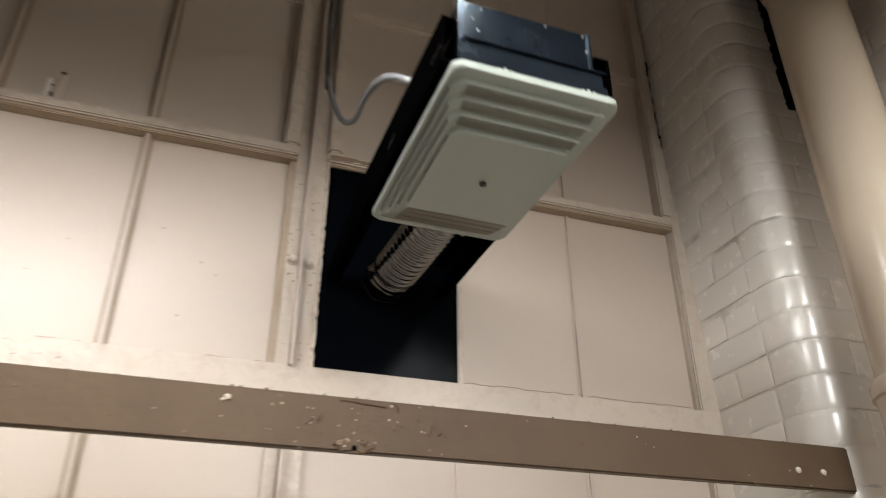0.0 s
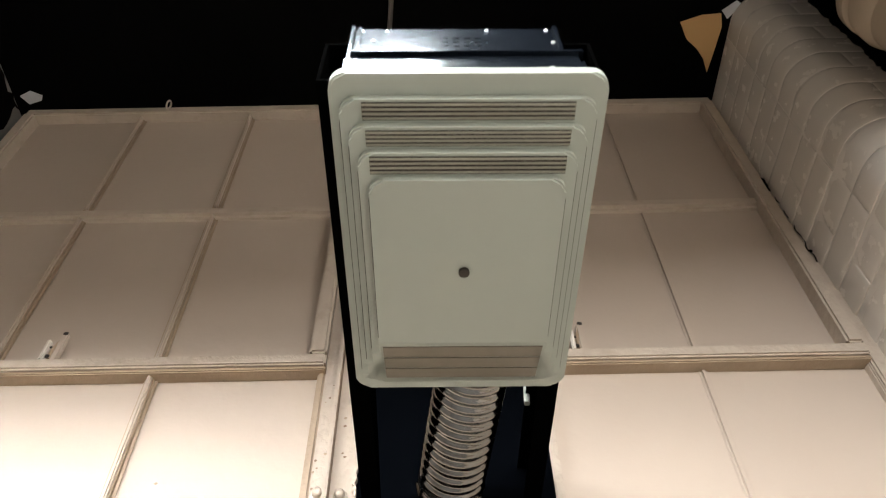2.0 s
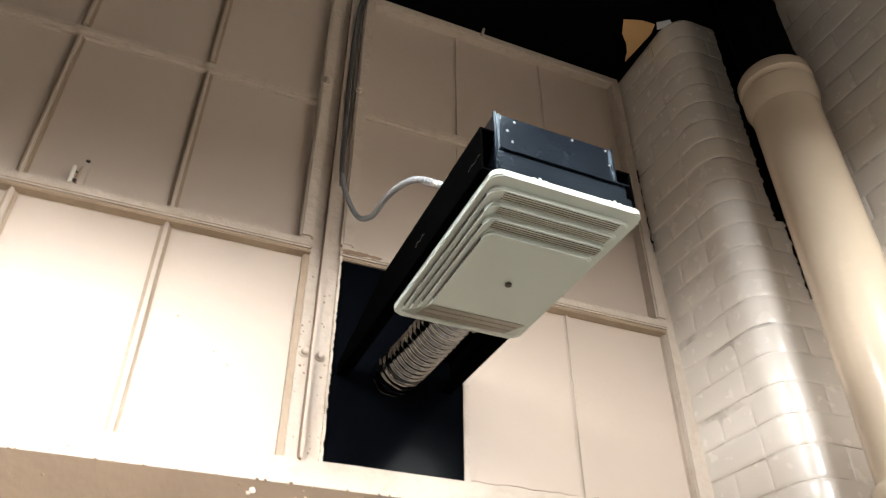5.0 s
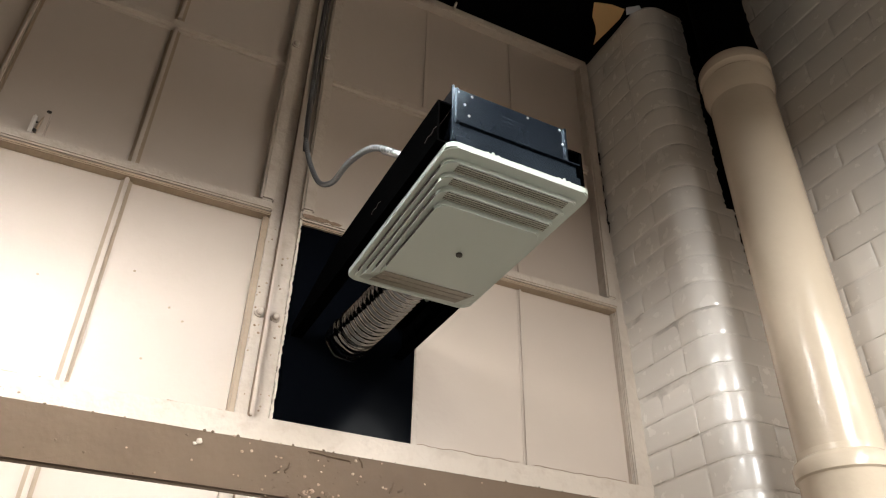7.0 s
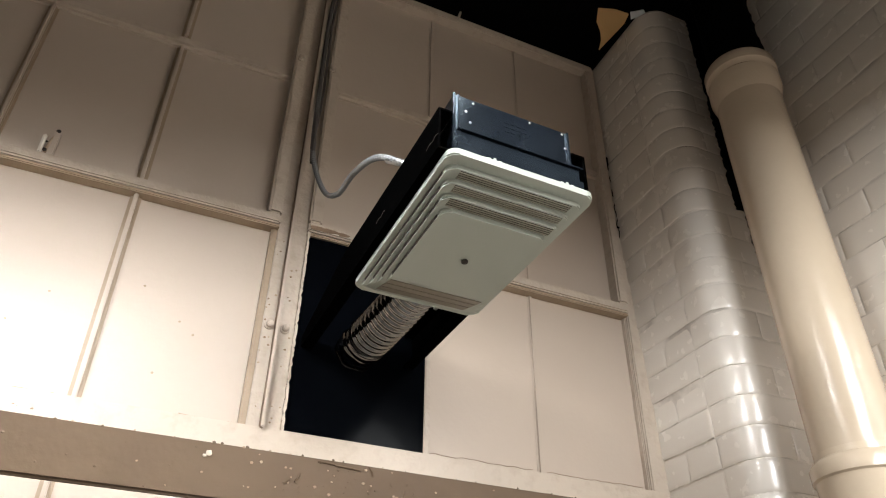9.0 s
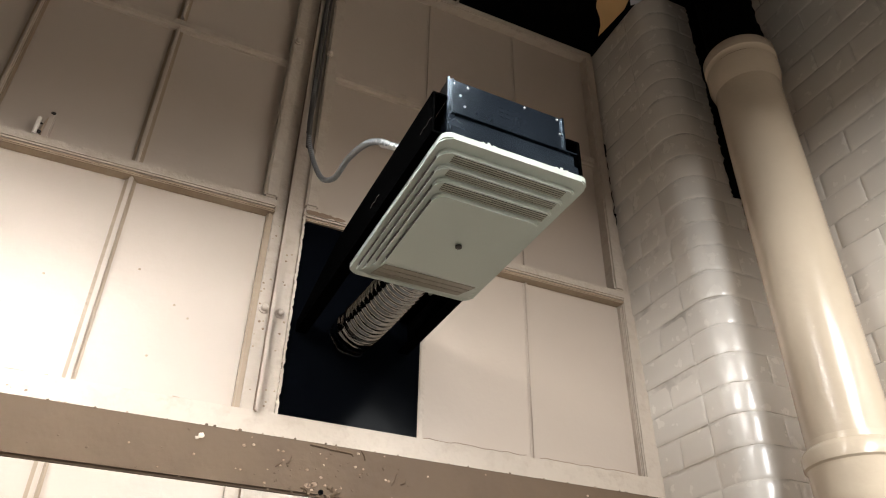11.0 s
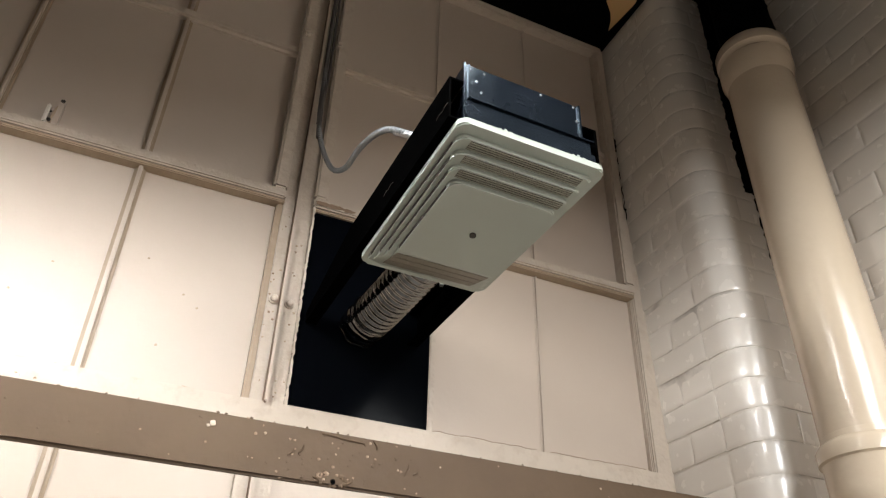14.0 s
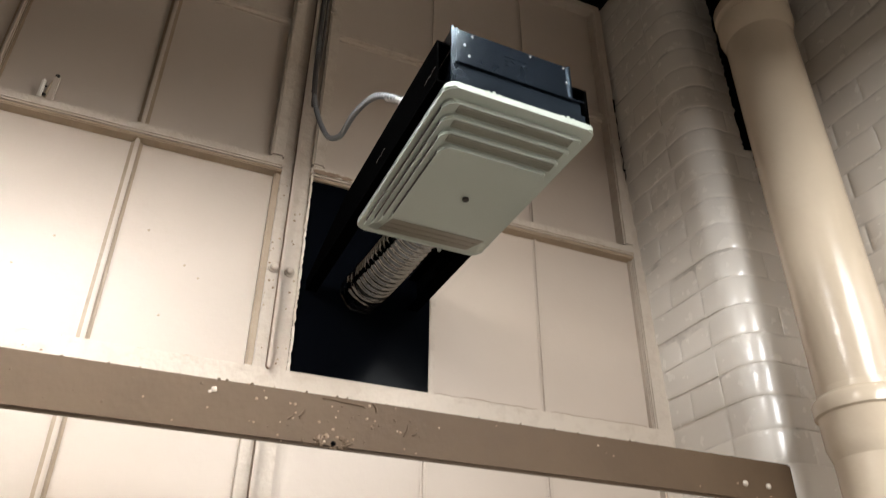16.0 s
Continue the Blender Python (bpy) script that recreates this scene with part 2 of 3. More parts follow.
# mullion between the two windows, of two flat members with a groove between
mullion = thing("mullion", (1.3, WALL, 4.0), "cream painted steel mullion between the windows", "mullion", kind="structure")
part("flat", box(1.14, 1.285, WALL + 0.05, PANE + 0.1, FLOOR_Z, TOP, 0.01), TRIM, mullion)
part("flat", box(1.305, 1.515, WALL + 0.05, PANE + 0.1, FLOOR_Z, TOP, 0.01), TRIM, mullion)
# The fin's brown is the shade of its side face, put into colour.
fin = part("fin", box(1.28, 1.31, WALL - 0.075, PANE + 0.08, 4.42, TOP, 0.012), SEAM, mullion, "projecting fin with its side shade painted brown")
part("edge", box(1.275, 1.315, WALL - 0.095, WALL - 0.07, 4.42, TOP, 0.012), CREAM, fin, "cream painted edge")
fin = part("fin", box(1.28, 1.31, WALL - 0.075, PANE + 0.08, FLOOR_Z, 4.13, 0.012), SEAM, mullion, "projecting fin with its side shade painted brown")
part("edge", box(1.275, 1.315, WALL - 0.095, WALL - 0.07, FLOOR_Z, 4.13, 0.012), CREAM, fin, "cream painted edge")
part("sill", box(-3.95, 6.62, WALL - 0.024, PANE + 0.05, 4.12, 4.45, 0.02), TRIM, mullion)
for x, y, z in ((1.215, WALL + 0.05, 5.69), (1.405, WALL + 0.05, 5.67), (1.045, WALL - 0.05, 10.06), (1.52, WALL - 0.05, 10.04)):
    part("screw", lathe([(0.062, 0), (0.06, 0.02), (0.045, 0.025), (0.042, 0.06), (0.03, 0.072), (0.01, 0.078)], (x, y, z), 12, "Y"), TRIM, mullion)
part("jamb", box(6.42, PIER + 0.1, WALL + 0.03, PANE + 0.2, FLOOR_Z, TOP, 0.02), TRIM, mullion)

# black sheet in place of one pane
panel = thing("blanking_panel", (2.3, PANE, 4.45), "black sheet metal panel in place of a pane", "panel", kind="structure")
part("sheet", box(1.516, 3.18, WALL + 0.045, WALL + 0.08, 4.38, 7.12), SHEET, panel)

# ---- beam ----
beam = thing("beam", (1.5, 6.08, 3.2), "brown painted beam with chipped paint in front of the window", "beam", kind="structure")
part("plank", box(-4.1, 6.84, 6.05, 6.12, 3.2, 3.655, 0.02), BEAM, beam)
for x in (6.13, 6.44):
    part("bolt", lathe([(0.035, 0), (0.03, 0.02), (0.012, 0.03)], (x, 6.055, 3.375), 12, "Y"), TRIM, beam)

# ---- pier and right wall of painted brick ----
COURSE = 0.397


def brick(points, seed, c=0.008, h=COURSE - 0.010, deep=0.28):
    """A brick under thick paint whose face follows points (x, y, nx, ny), soft and uneven at its joints."""
    rng = random.Random(seed)
    own = bmesh.new()
    first, last = points[0], points[-1]
    t0 = (Vector(points[1][:2]) - Vector(first[:2])).normalized()
    t1 = (Vector(points[-2][:2]) - Vector(last[:2])).normalized()
    cols = []
    for e, p, t in ((0.004, first, t0), (0.02, first, t0), (0.06, first, t0)):
        cols.append((p[0] + t.x * e, p[1] + t.y * e, p[2], p[3], e))
    cols += [(*p, 1) for p in points[1:-1]]
    for e, p, t in ((0.06, last, t1), (0.02, last, t1), (0.004, last, t1)):
        cols.append((p[0] + t.x * e, p[1] + t.y * e, p[2], p[3], e))
    dip = {0.004: c, 0.02: c * 0.4, 0.06: 0.0, 1: 0.0}
    rings = []
    for z, o in ((0, c), (0.016, c * 0.45), (0.05, 0), (h * 0.5, 0), (h - 0.05, 0), (h - 0.016, c * 0.45), (h, c)):
        ring = []
        for x, y, nx, ny, e in cols:
            d = max(o, dip[e]) + rng.uniform(-0.0009, 0.0009)
            ring.append(own.verts.new((x - d * nx, y - d * ny, z + rng.uniform(-0.006, 0.006))))
        rings.append(ring)
    for a, b in zip(rings, rings[1:]):
        for i in range(len(a) - 1):
            own.faces.new((a[i], a[i + 1], b[i + 1], b[i]))
    back = []
    for z in (0, h):
        p, q = cols[0], cols[-1]
        back.append([own.verts.new((p[0] - deep * p[2], p[1] - deep * p[3], z)), own.verts.new((q[0] - deep * q[2], q[1] - deep * q[3], z))])
    own.faces.new((*rings[0], back[0][1], back[0][0]))
    own.faces.new((*rings[-1], back[1][1], back[1][0]))
    own.faces.new((*[r[0] for r in rings], back[1][0], back[0][0]))
    own.faces.new((*[r[-1] for r in rings], back[1][1], back[0][1]))
    own.faces.new((*back[0], back[1][1], back[1][0]))
    return own


R = 0.40


def corner(ya, xb):
    pts = [(PIER, ya, -1, 0)]
    for k in range(12):
        a = radians(90 * k / 11)
        pts.append((PIER + R - R * math.cos(a), FRONT + R - R * math.sin(a), -math.cos(a), -math.sin(a)))
    pts.append((xb, FRONT, 0, -1))
    return pts


def side(ya, yb):
    return [(PIER, ya + (yb - ya) * k / 5, -1, 0) for k in range(6)]


def front(xa, xb):
    return [(xa + (xb - xa) * k / 3, FRONT, 0, -1) for k in range(4)]


def right(ya, yb):
    return [(RIGHT, ya + (yb - ya) * k / 6, -1, 0) for k in range(7)]


Z0 = 4.482 - COURSE * 28


def lean(z):
    """How far the old pier leans to -x at a height."""
    return -0.21 * min(1.0, max(0.0, (z - 4.5) / 5.0))


N = 48
pier = thing("brick_pier", (7.4, 6.7, FLOOR_Z), "white painted brick pier with a rounded corner", "pier", kind="structure")
core = prism([(PIER + 0.009, 8.3)] + [(PIER + R - (R - 0.009) * math.cos(radians(90 * k / 9)), FRONT + R - (R - 0.009) * math.sin(radians(90 * k / 9))) for k in range(10)] + [(9.0, FRONT + 0.009), (9.0, 8.3)], FLOOR_Z, TOP)
bmesh.ops.bisect_plane(core, geom=core.verts[:] + core.edges[:] + core.faces[:], plane_co=(0, 0, 4.5), plane_no=(0, 0, 1))
bmesh.ops.bisect_plane(core, geom=core.verts[:] + core.edges[:] + core.faces[:], plane_co=(0, 0, 9.5), plane_no=(0, 0, 1))
for v in core.verts:
    v.co.x += lean(v.co.z)
part("mortar", core, JOINT, pier)
wall_east = thing("wall_east", (RIGHT, 2, FLOOR_Z), "white painted brick wall", "wall", kind="structure")
part("mortar", box(RIGHT + 0.009, 9.2, -14, FRONT + 0.1, FLOOR_Z, TOP), JOINT, wall_east)


def lay(kinds, parent, seed, leaning=False):
    rng = random.Random(seed)
    for course in range(N):
        for looks in kinds[course % 2]:
            ob = new("brick", rng.choice(looks))
            ob.parent = parent
            dx = U * lean(Z0 + COURSE * (course + 0.5)) if leaning else 0.0
            ob.location = Vector((dx + rng.uniform(-0.0010, 0.0010), rng.uniform(-0.0009, 0.0009), U * (Z0 + COURSE * course - FLOOR_Z) + rng.uniform(-0.0012, 0.0012)))


def brick_looks(points, parent):
    """Three differently worn meshes of one brick."""
    looks = []
    for seed in range(3):
        ob = part("brick", brick(points, seed), WHITE, parent, smooth=True)
        me = ob.data
        bpy.data.objects.remove(ob)
        me.transform(Matrix.Translation((0, 0, parent.matrix_basis.translation.z - H)))
        looks.append(me)
    return looks


lay(([brick_looks(p, pier) for p in (side(8.1, 7.25), side(7.25, 6.68), corner(6.68, 7.26), front(7.26, RIGHT + 0.3))],
     [brick_looks(p, pier) for p in (side(8.1, 7.25 + 0.57), side(7.82, 6.68), corner(6.68, 6.68 + 0.45 + 0.5), front(7.63, RIGHT + 0.3))]), pier, 3, True)
ends = [FRONT + 0.05 - 1.05 * i for i in range(7)]
lay(([brick_looks(right(a, b), wall_east) for a, b in zip(ends, ends[1:])],
     [brick_looks(right(a + 0.52, b + 0.52), wall_east) for a, b in zip(ends, ends[1:])]), wall_east, 5)

part("plain_stretch", box(RIGHT - 0.002, RIGHT + 0.1, -14, ends[-1] + 0.02, FLOOR_Z, TOP), WHITE, wall_east)

# ---- soil pipe ----
PX, PY, PR, HR = 7.09, 5.14, 0.444, 0.508
pipe = thing("soil_pipe", (PX, PY, FLOOR_Z), "beige painted cast iron soil pipe with bell joints", "pipe")
LOW, HIGH = 4.12, 10.1  # heights of the two bell joints
part("lower_length", lathe([(PR, FLOOR_Z), (PR, LOW - 0.35)], (PX, PY, 0), 48), PIPE, pipe, smooth=True)
part("bell", lathe([(PR, LOW - 0.62), (HR - 0.05, LOW - 0.57), (HR - 0.02, LOW - 0.47), (HR - 0.02, LOW - 0.2), (HR - 0.012, LOW - 0.17), (HR + 0.012, LOW - 0.15), (HR + 0.015, LOW - 0.02), (HR - 0.01, LOW + 0.02), (PR + 0.01, LOW + 0.05), (PR, LOW + 0.12)], (PX, PY, 0), 48), PIPE, pipe, smooth=True)
part("upper_length", lathe([(PR, LOW), (PR, HIGH - 0.4)], (PX, PY, 0), 48), PIPE, pipe, smooth=True)
part("bell", lathe([(PR, HIGH - 0.72), (PR + 0.02, HIGH - 0.66), (HR - 0.01, HIGH - 0.54), (HR - 0.01, HIGH - 0.32), (HR - 0.035, HIGH - 0.29), (HR - 0.03, HIGH - 0.24), (HR, HIGH - 0.2), (HR, HIGH - 0.05), (HR - 0.03, HIGH), (PR - 0.1, HIGH + 0.02)], (PX, PY, 0), 48), PIPE, pipe, smooth=True)
part("upper_pipe", lathe([(PR - 0.05, HIGH - 0.1), (PR - 0.05, TOP)], (PX, PY, 0), 40), SOOT, pipe, "black upper stack", smooth=True)


def ragged(u0, u1, v0, v1, seed, amp=0.06, step=0.12):
    """An uneven outline that fills the box u0..u1, v0..v1."""
    rng = random.Random(seed)
    out = []
    n, m = max(2, round((u1 - u0) / step)), max(2, round((v1 - v0) / step))
    for i in range(n):
        out.append((u0 + (u1 - u0) * (i + rng.uniform(0, 0.7)) / n, v0 + amp * rng.random() ** 2))
    for i in range(m):
        out.append((u1 - amp * rng.random() ** 2, v0 + (v1 - v0) * (i + rng.uniform(0, 0.7)) / m))
    for i in range(n):
        out.append((u1 - (u1 - u0) * (i + rng.uniform(0, 0.7)) / n, v1 - amp * rng.random() ** 2))
    for i in range(m):
        out.append((u0 + amp * rng.random() ** 2, v1 - (v1 - v0) * (i + rng.uniform(0, 0.7)) / m))
    return out


def upright(outline, y0, y1):
    """A slab whose outline lies in x and z."""
    own = prism(outline, 0, y1 - y0)
    own.transform(Matrix.Translation((0, y1, 0)) @ Matrix.Rotation(radians(90), 4, "X"))
    return own


part("black_paint", upright(ragged(7.30, RIGHT + 0.02, 8.2, TOP - 0.02, 4, 0.05, 0.05), FRONT - 0.022, FRONT + 0.05), SOOT, pier, "ragged black paint and painted shade behind the pipe")
# This lower strip paints in the shaded gap between pier and pipe.
part("black_paint", upright(ragged(7.46, RIGHT + 0.02, 6.9, 8.3, 14, 0.05, 0.06), FRONT - 0.018, FRONT + 0.05), SOOT, pier, "ragged black paint and painted shade behind the pipe")
soot_side = upright(ragged(FRONT - 0.9, FRONT - 0.03, 9.6, TOP - 0.02, 9, 0.12), -0.05, 0.02)
soot_side.transform(Matrix.Translation((RIGHT, 0, 0)) @ Matrix.Rotation(radians(90), 4, "Z"))
part("black_paint", soot_side, SOOT, wall_east, "ragged black paint and painted shade behind the pipe")

# ---- hooded tube lights hanging before the window ----
GLOW = bpy.data.materials.new("fluorescent_tube")
GLOW.use_nodes = True
GLOW.node_tree.nodes["Principled BSDF"].inputs["Emission Color"].default_value = (0.99, 1.0, 1.0, 1)
GLOW.node_tree.nodes["Principled BSDF"].inputs["Emission Strength"].default_value = TUBE_LIGHT
ENAMEL = paint("white_enamel", (0.75, 0.75, 0.72), (0.6, 0.6, 0.57), 0.35, stain=0.2)


def tube_light(x0, x1, y, z, rows):
    t = thing("hanging_tube_light", ((x0 + x1) / 2, y, z), "white enamel hooded fluorescent tube light on two stems", "tube light", group="tube lights before the window")
    w = 0.2 + 0.12 * (len(rows) - 1)
    hood = bmesh.new()
    for a, b, c, d, e, f in ((x0 - 0.1, x1 + 0.1, y - w, y + w, z + 0.2, z + 0.23), (x0 - 0.1, x1 + 0.1, y - w - 0.02, y - w, z - 0.05, z + 0.23), (x0 - 0.1, x1 + 0.1, y + w, y + w + 0.02, z - 0.05, z + 0.23), (x0 - 0.12, x0 - 0.1, y - w, y + w, z - 0.05, z + 0.23), (x1 + 0.1, x1 + 0.12, y - w, y + w, z - 0.05, z + 0.23)):
        box(a, b, c, d, e, f, bm=hood)
    part("hood", hood, ENAMEL, t)
    for dy in rows:
        part("tube", lathe([(0.07, x0), (0.07, x1)], (0, y + dy, z), 12, "X"), GLOW, t, "glowing fluorescent tube")
    for x in (x0 + 0.3 * (x1 - x0), x1 - 0.3 * (x1 - x0)):
        part("stem", box(x - 0.04, x + 0.04, y - 0.04, y + 0.04, z + 0.22, TOP, 0.01), ENAMEL, t)


tube_light(-5.2, -0.3, 2.9, 7.3, (-0.14, 0.14))
tube_light(0.9, 2.2, 2.9, 7.3, (0.0,))

# ---- fan heater on its bracket ----
GX0, GX1, GY0, GY1, GZ = 1.645, 3.0, 3.875, 6.1, 5.38
fan = thing("fan_heater", (2.3, 5.0, GZ), "ivory grilled black fan heater carried on steel arms", "fan heater")
part("front_box", box(1.72, 2.84, 3.96, 4.3, GZ + 0.02, 6.1, 0.012), STEEL, fan)
flange = box(1.70, 2.90, 3.925, 3.97, GZ + 0.03, 5.66, 0.01)
for v in flange.verts:
    v.co.y += (5.66 - v.co.z) * 0.02
part("front_flange", flange, STEEL, fan)
for name, b in (("fold", box(1.705, 1.725, 3.94, 3.97, 5.42, 6.095, 0.004)), ("fold", box(1.745, 1.765, 3.945, 3.97, 5.68, 6.09, 0.004)), ("fold", box(2.815, 2.84, 3.94, 3.97, 5.68, 6.09, 0.004)), ("shelf", box(1.73, 2.92, 3.90, 3.96, 5.660, 5.676, 0.002)), ("tray", box(1.72, 2.9, 3.885, 3.9, 5.42, 5.5, 0.004))):
    part(name, b, STEEL, fan)
part("housing", box(1.74, 2.83, 4.28, 5.95, GZ + 0.02, 5.86, 0.015), MATT, fan)


def channel(x0, x1, z0, z1, y0, y1, t=0.018):
    """A steel channel along y, open towards x1."""
    w = t if x1 > x0 else -t
    own = upright([(x0, z0), (x1, z0), (x1, z0 + t), (x0 + w, z0 + t), (x0 + w, z1 - t), (x1, z1 - t), (x1, z1), (x0, z1)], y0, y1)
    return own


for x0, x1 in ((1.58, 1.715), (2.99, 2.855)):
    arm = channel(x0, x1, 5.43, 5.87, 3.95, WALL + 0.09)
    bmesh.ops.bisect_plane(arm, geom=arm.verts[:] + arm.edges[:] + arm.faces[:], plane_co=(0, 6.3, 0), plane_no=(0, 1, 0))
    for v in arm.verts:
        if v.co.y > 6.31 and x0 < 2:
            v.co.z = 5.43 + (v.co.z - 5.43) * 0.3
    part("arm", arm, MATT, fan)
for x, z in ((1.767, 6.05), (1.90, 6.05), (1.83, 5.93), (1.87, 5.82), (2.45, 6.06), (2.78, 6.06), (2.8, 5.9)):
    part("screw", lathe([(0.012, 0), (0.012, 0.006), (0.005, 0.011)], (x, 3.96, z), 10, "Y"), ZINC, fan)
for x in (1.79, 1.86, 1.95, 2.6, 2.68, 2.78):
    part("rivet", lathe([(0.009, 0), (0.009, 0.005), (0.004, 0.008)], (x, 3.934, 5.58), 8, "Y"), STEEL, fan)

SIDES, FRONTS, STEP = (0.05, 0.09, 0.13, 0.18), (0.114, 0.241, 0.362, 0.494), 0.042
ZC = GZ - 0.03 - STEP * 4
Y1, Y2 = GY0 + 1.64, GY1 - 0.06


def slope_z(y):
    return ZC + (GZ - 0.036 - ZC) * (y - Y1) / (Y2 - Y1)


grille = bmesh.new()
join(grille, prism(rounded(GX0, GX1, GY0, GY1, 0.09), GZ - 0.03, GZ + 0.03, 0.012))
for i, (s, f) in enumerate(zip(SIDES, FRONTS)):
    z = GZ - 0.03 - STEP * (i + 1)
    tier = prism(rounded(GX0 + s, GX1 - s, GY0 + f, Y2 - 0.02 * (3 - i), 0.08, 0.01), z, GZ + 0.01, 0.012)
    yc = Y1 + (z - ZC) / (GZ - 0.036 - ZC) * (Y2 - Y1)
    bmesh.ops.bisect_plane(tier, geom=tier.verts[:] + tier.edges[:] + tier.faces[:], plane_co=(0, yc, 0), plane_no=(0, 1, 0))
    for v in tier.verts:
        if v.co.y > yc and v.co.z < GZ:
            v.co.z = max(v.co.z, slope_z(v.co.y))
    join(grille, tier)
grille = part("grille", grille, PLASTIC, fan, "ivory plastic stepped grille")
for k in range(3):
    y0 = GY0 + 1.685 + 0.14 * k
    strip = box(GX0 + 0.2, GX1 - 0.2, y0, y0 + 0.125, -0.006, 0.01)
    for v in strip.verts:
        v.co.z += slope_z(v.co.y)
    part("vent", strip, REAR, grille, "taupe rear louvre")
# Solid dark boxes paint the shade inside the front vents.
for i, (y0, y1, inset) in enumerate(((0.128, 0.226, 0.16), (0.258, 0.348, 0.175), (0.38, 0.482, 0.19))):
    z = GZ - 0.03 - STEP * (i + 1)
    part("vent", box(GX0 + inset, GX1 - inset, GY0 + y0, GY0 + y1, z - 0.003, z + 0.02), VENT, grille, "dark brown box painting the shade in a vent opening")
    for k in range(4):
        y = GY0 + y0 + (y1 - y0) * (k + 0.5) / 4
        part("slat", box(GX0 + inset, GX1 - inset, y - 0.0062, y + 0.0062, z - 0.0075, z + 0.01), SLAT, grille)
# Dark strips on the risers paint the shade of the long slots.
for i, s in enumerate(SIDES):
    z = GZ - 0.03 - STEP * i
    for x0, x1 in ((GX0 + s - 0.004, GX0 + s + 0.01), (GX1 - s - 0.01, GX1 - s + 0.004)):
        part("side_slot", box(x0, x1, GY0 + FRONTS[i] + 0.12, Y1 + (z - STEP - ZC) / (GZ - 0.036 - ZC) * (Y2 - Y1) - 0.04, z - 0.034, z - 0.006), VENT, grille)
part("knob", lathe([(0.03, 0), (0.03, 0.02), (0.02, 0.03)], (2.315, 4.96, ZC - 0.022), 14), VENT, grille, "small dark screw")

# flexible duct from the fan to the panel
duct = thing("flexible_duct", (2.4, 6.2, 5.5), "ribbed foil flexible duct from fan to panel", "duct")
part("hose", tube([(2.53, 5.72, 5.75), (2.48, 6.25, 5.72), (2.38, 6.95, 5.63), (2.32, 7.4, 5.59)], 0.262, 32, 10, 0.020, 0.090), FOIL, duct, smooth=True)
end = tube([(2.325, 7.34, 5.595), (2.305, 7.5, 5.58), (2.295, 7.62, 5.58), (2.292, 7.71, 5.58)], 0.265, 32, 8, 0.014, 0.09)
for v in end.verts:
    v.co += noise.noise_vector(v.co * 9) * 0.018
part("collar", end, FOIL, duct, "crumpled foil collar", smooth=True)
# conduit and cables
RUN = [(1.385, 7.47, 8.25), (1.37, 7.55, 9.4), (1.37, 7.55, 11.2), (1.43, 7.42, 12.2), (1.5, 7.1, 12.37), (1.66, 6.0, 12.39), (1.9, 3.0, 12.39)]
conduit = thing("flexible_conduit", (1.6, 5.5, 6.5), "grey flexible metal conduit looping to the fan", "conduit")
part("sheath", tube([(1.85, 4.87, 6.0), (1.74, 4.9, 6.13), (1.58, 5.2, 6.38), (1.56, 5.9, 6.72), (1.6, 6.7, 7.03), (1.52, 7.15, 7.4)] + RUN[:2], 0.035, 10, 16, 0.009, 0.045), HOSE, conduit, smooth=True)
part("riser", tube([(1.395, 7.46, 8.05)] + RUN[:], 0.034, 10, 12), CABLE, conduit, "dark upper length of the conduit", smooth=True)
part("connector", tube([(1.9, 4.86, 5.94), (1.82, 4.88, 6.06), (1.74, 4.9, 6.13), (1.65, 5.06, 6.27)], 0.041, 12, 10, 0.008, 0.045), ZINC, conduit, smooth=True)
for dx, dy in ((0.06, 0.03), (0.02, 0.08)):
    cable = thing("cable", (1.3 + dx, 7.55, 7.6), "dark cable clipped up the mullion", "cable", group="cables up the mullion")
    part("sheath", tube([(1.36, 7.47, 8.3)] + [(x + dx, y + dy, z) for x, y, z in RUN[1:4]] + [(1.46 + dx, 7.38, 12.42)], 0.02, 8, 10), CABLE, cable, smooth=True)

# ---- small fittings ----


def blob(x, y, z, r, seed):
    own = bmesh.new()
    bmesh.ops.create_icosphere(own, subdivisions=2, radius=r)
    for v in own.verts:
        v.co += noise.noise_vector(v.co * (1.5 / r) + Vector((seed, 0, 0))) * r * 0.5
    own.transform(Matrix.Translation((x, y, z)) @ Matrix.Diagonal((1.2, 0.35, 1, 1)))
    return own


def latch(x, wide):
    t = thing("window_latch", (x, WALL, 7.22), "cream painted window latch on the transom", "window latch", group="window latches")
    part("base", box(x - 0.05, x + wide + 0.05, WALL + 0.0, WALL + 0.12, 7.2, 7.25, 0.015), TRIM, t)
    # White instead of cream paints in the light this lug catches.
    part("lug", box(x - 0.022, x + 0.022, WALL - 0.02, WALL + 0.05, 7.22, 7.5, 0.014), WHITE, t)
    part("lug", box(x + wide - 0.03, x + wide + 0.04, WALL + 0.02, WALL + 0.09, 7.22, 7.62, 0.012), CREAM, t)
    for dx, z, r in ((0.035, 7.3, 0.026), (0.03, 7.42, 0.016), (wide + 0.01, 7.61, 0.024)):
        part("hinge_pin", blob(x + dx, WALL + 0.02, z, r, z), VENT, t, "dark worn pin", smooth=True)
    part("lever", tube([(x + 0.05, WALL + 0.04, 7.28), (x + wide * 0.6, WALL + 0.03, 7.42), (x + wide, WALL + 0.05, 7.58)], 0.018, 8, 4), TAN, t, smooth=True)


latch(-1.68, 0.1)
latch(3.57, 0.1)


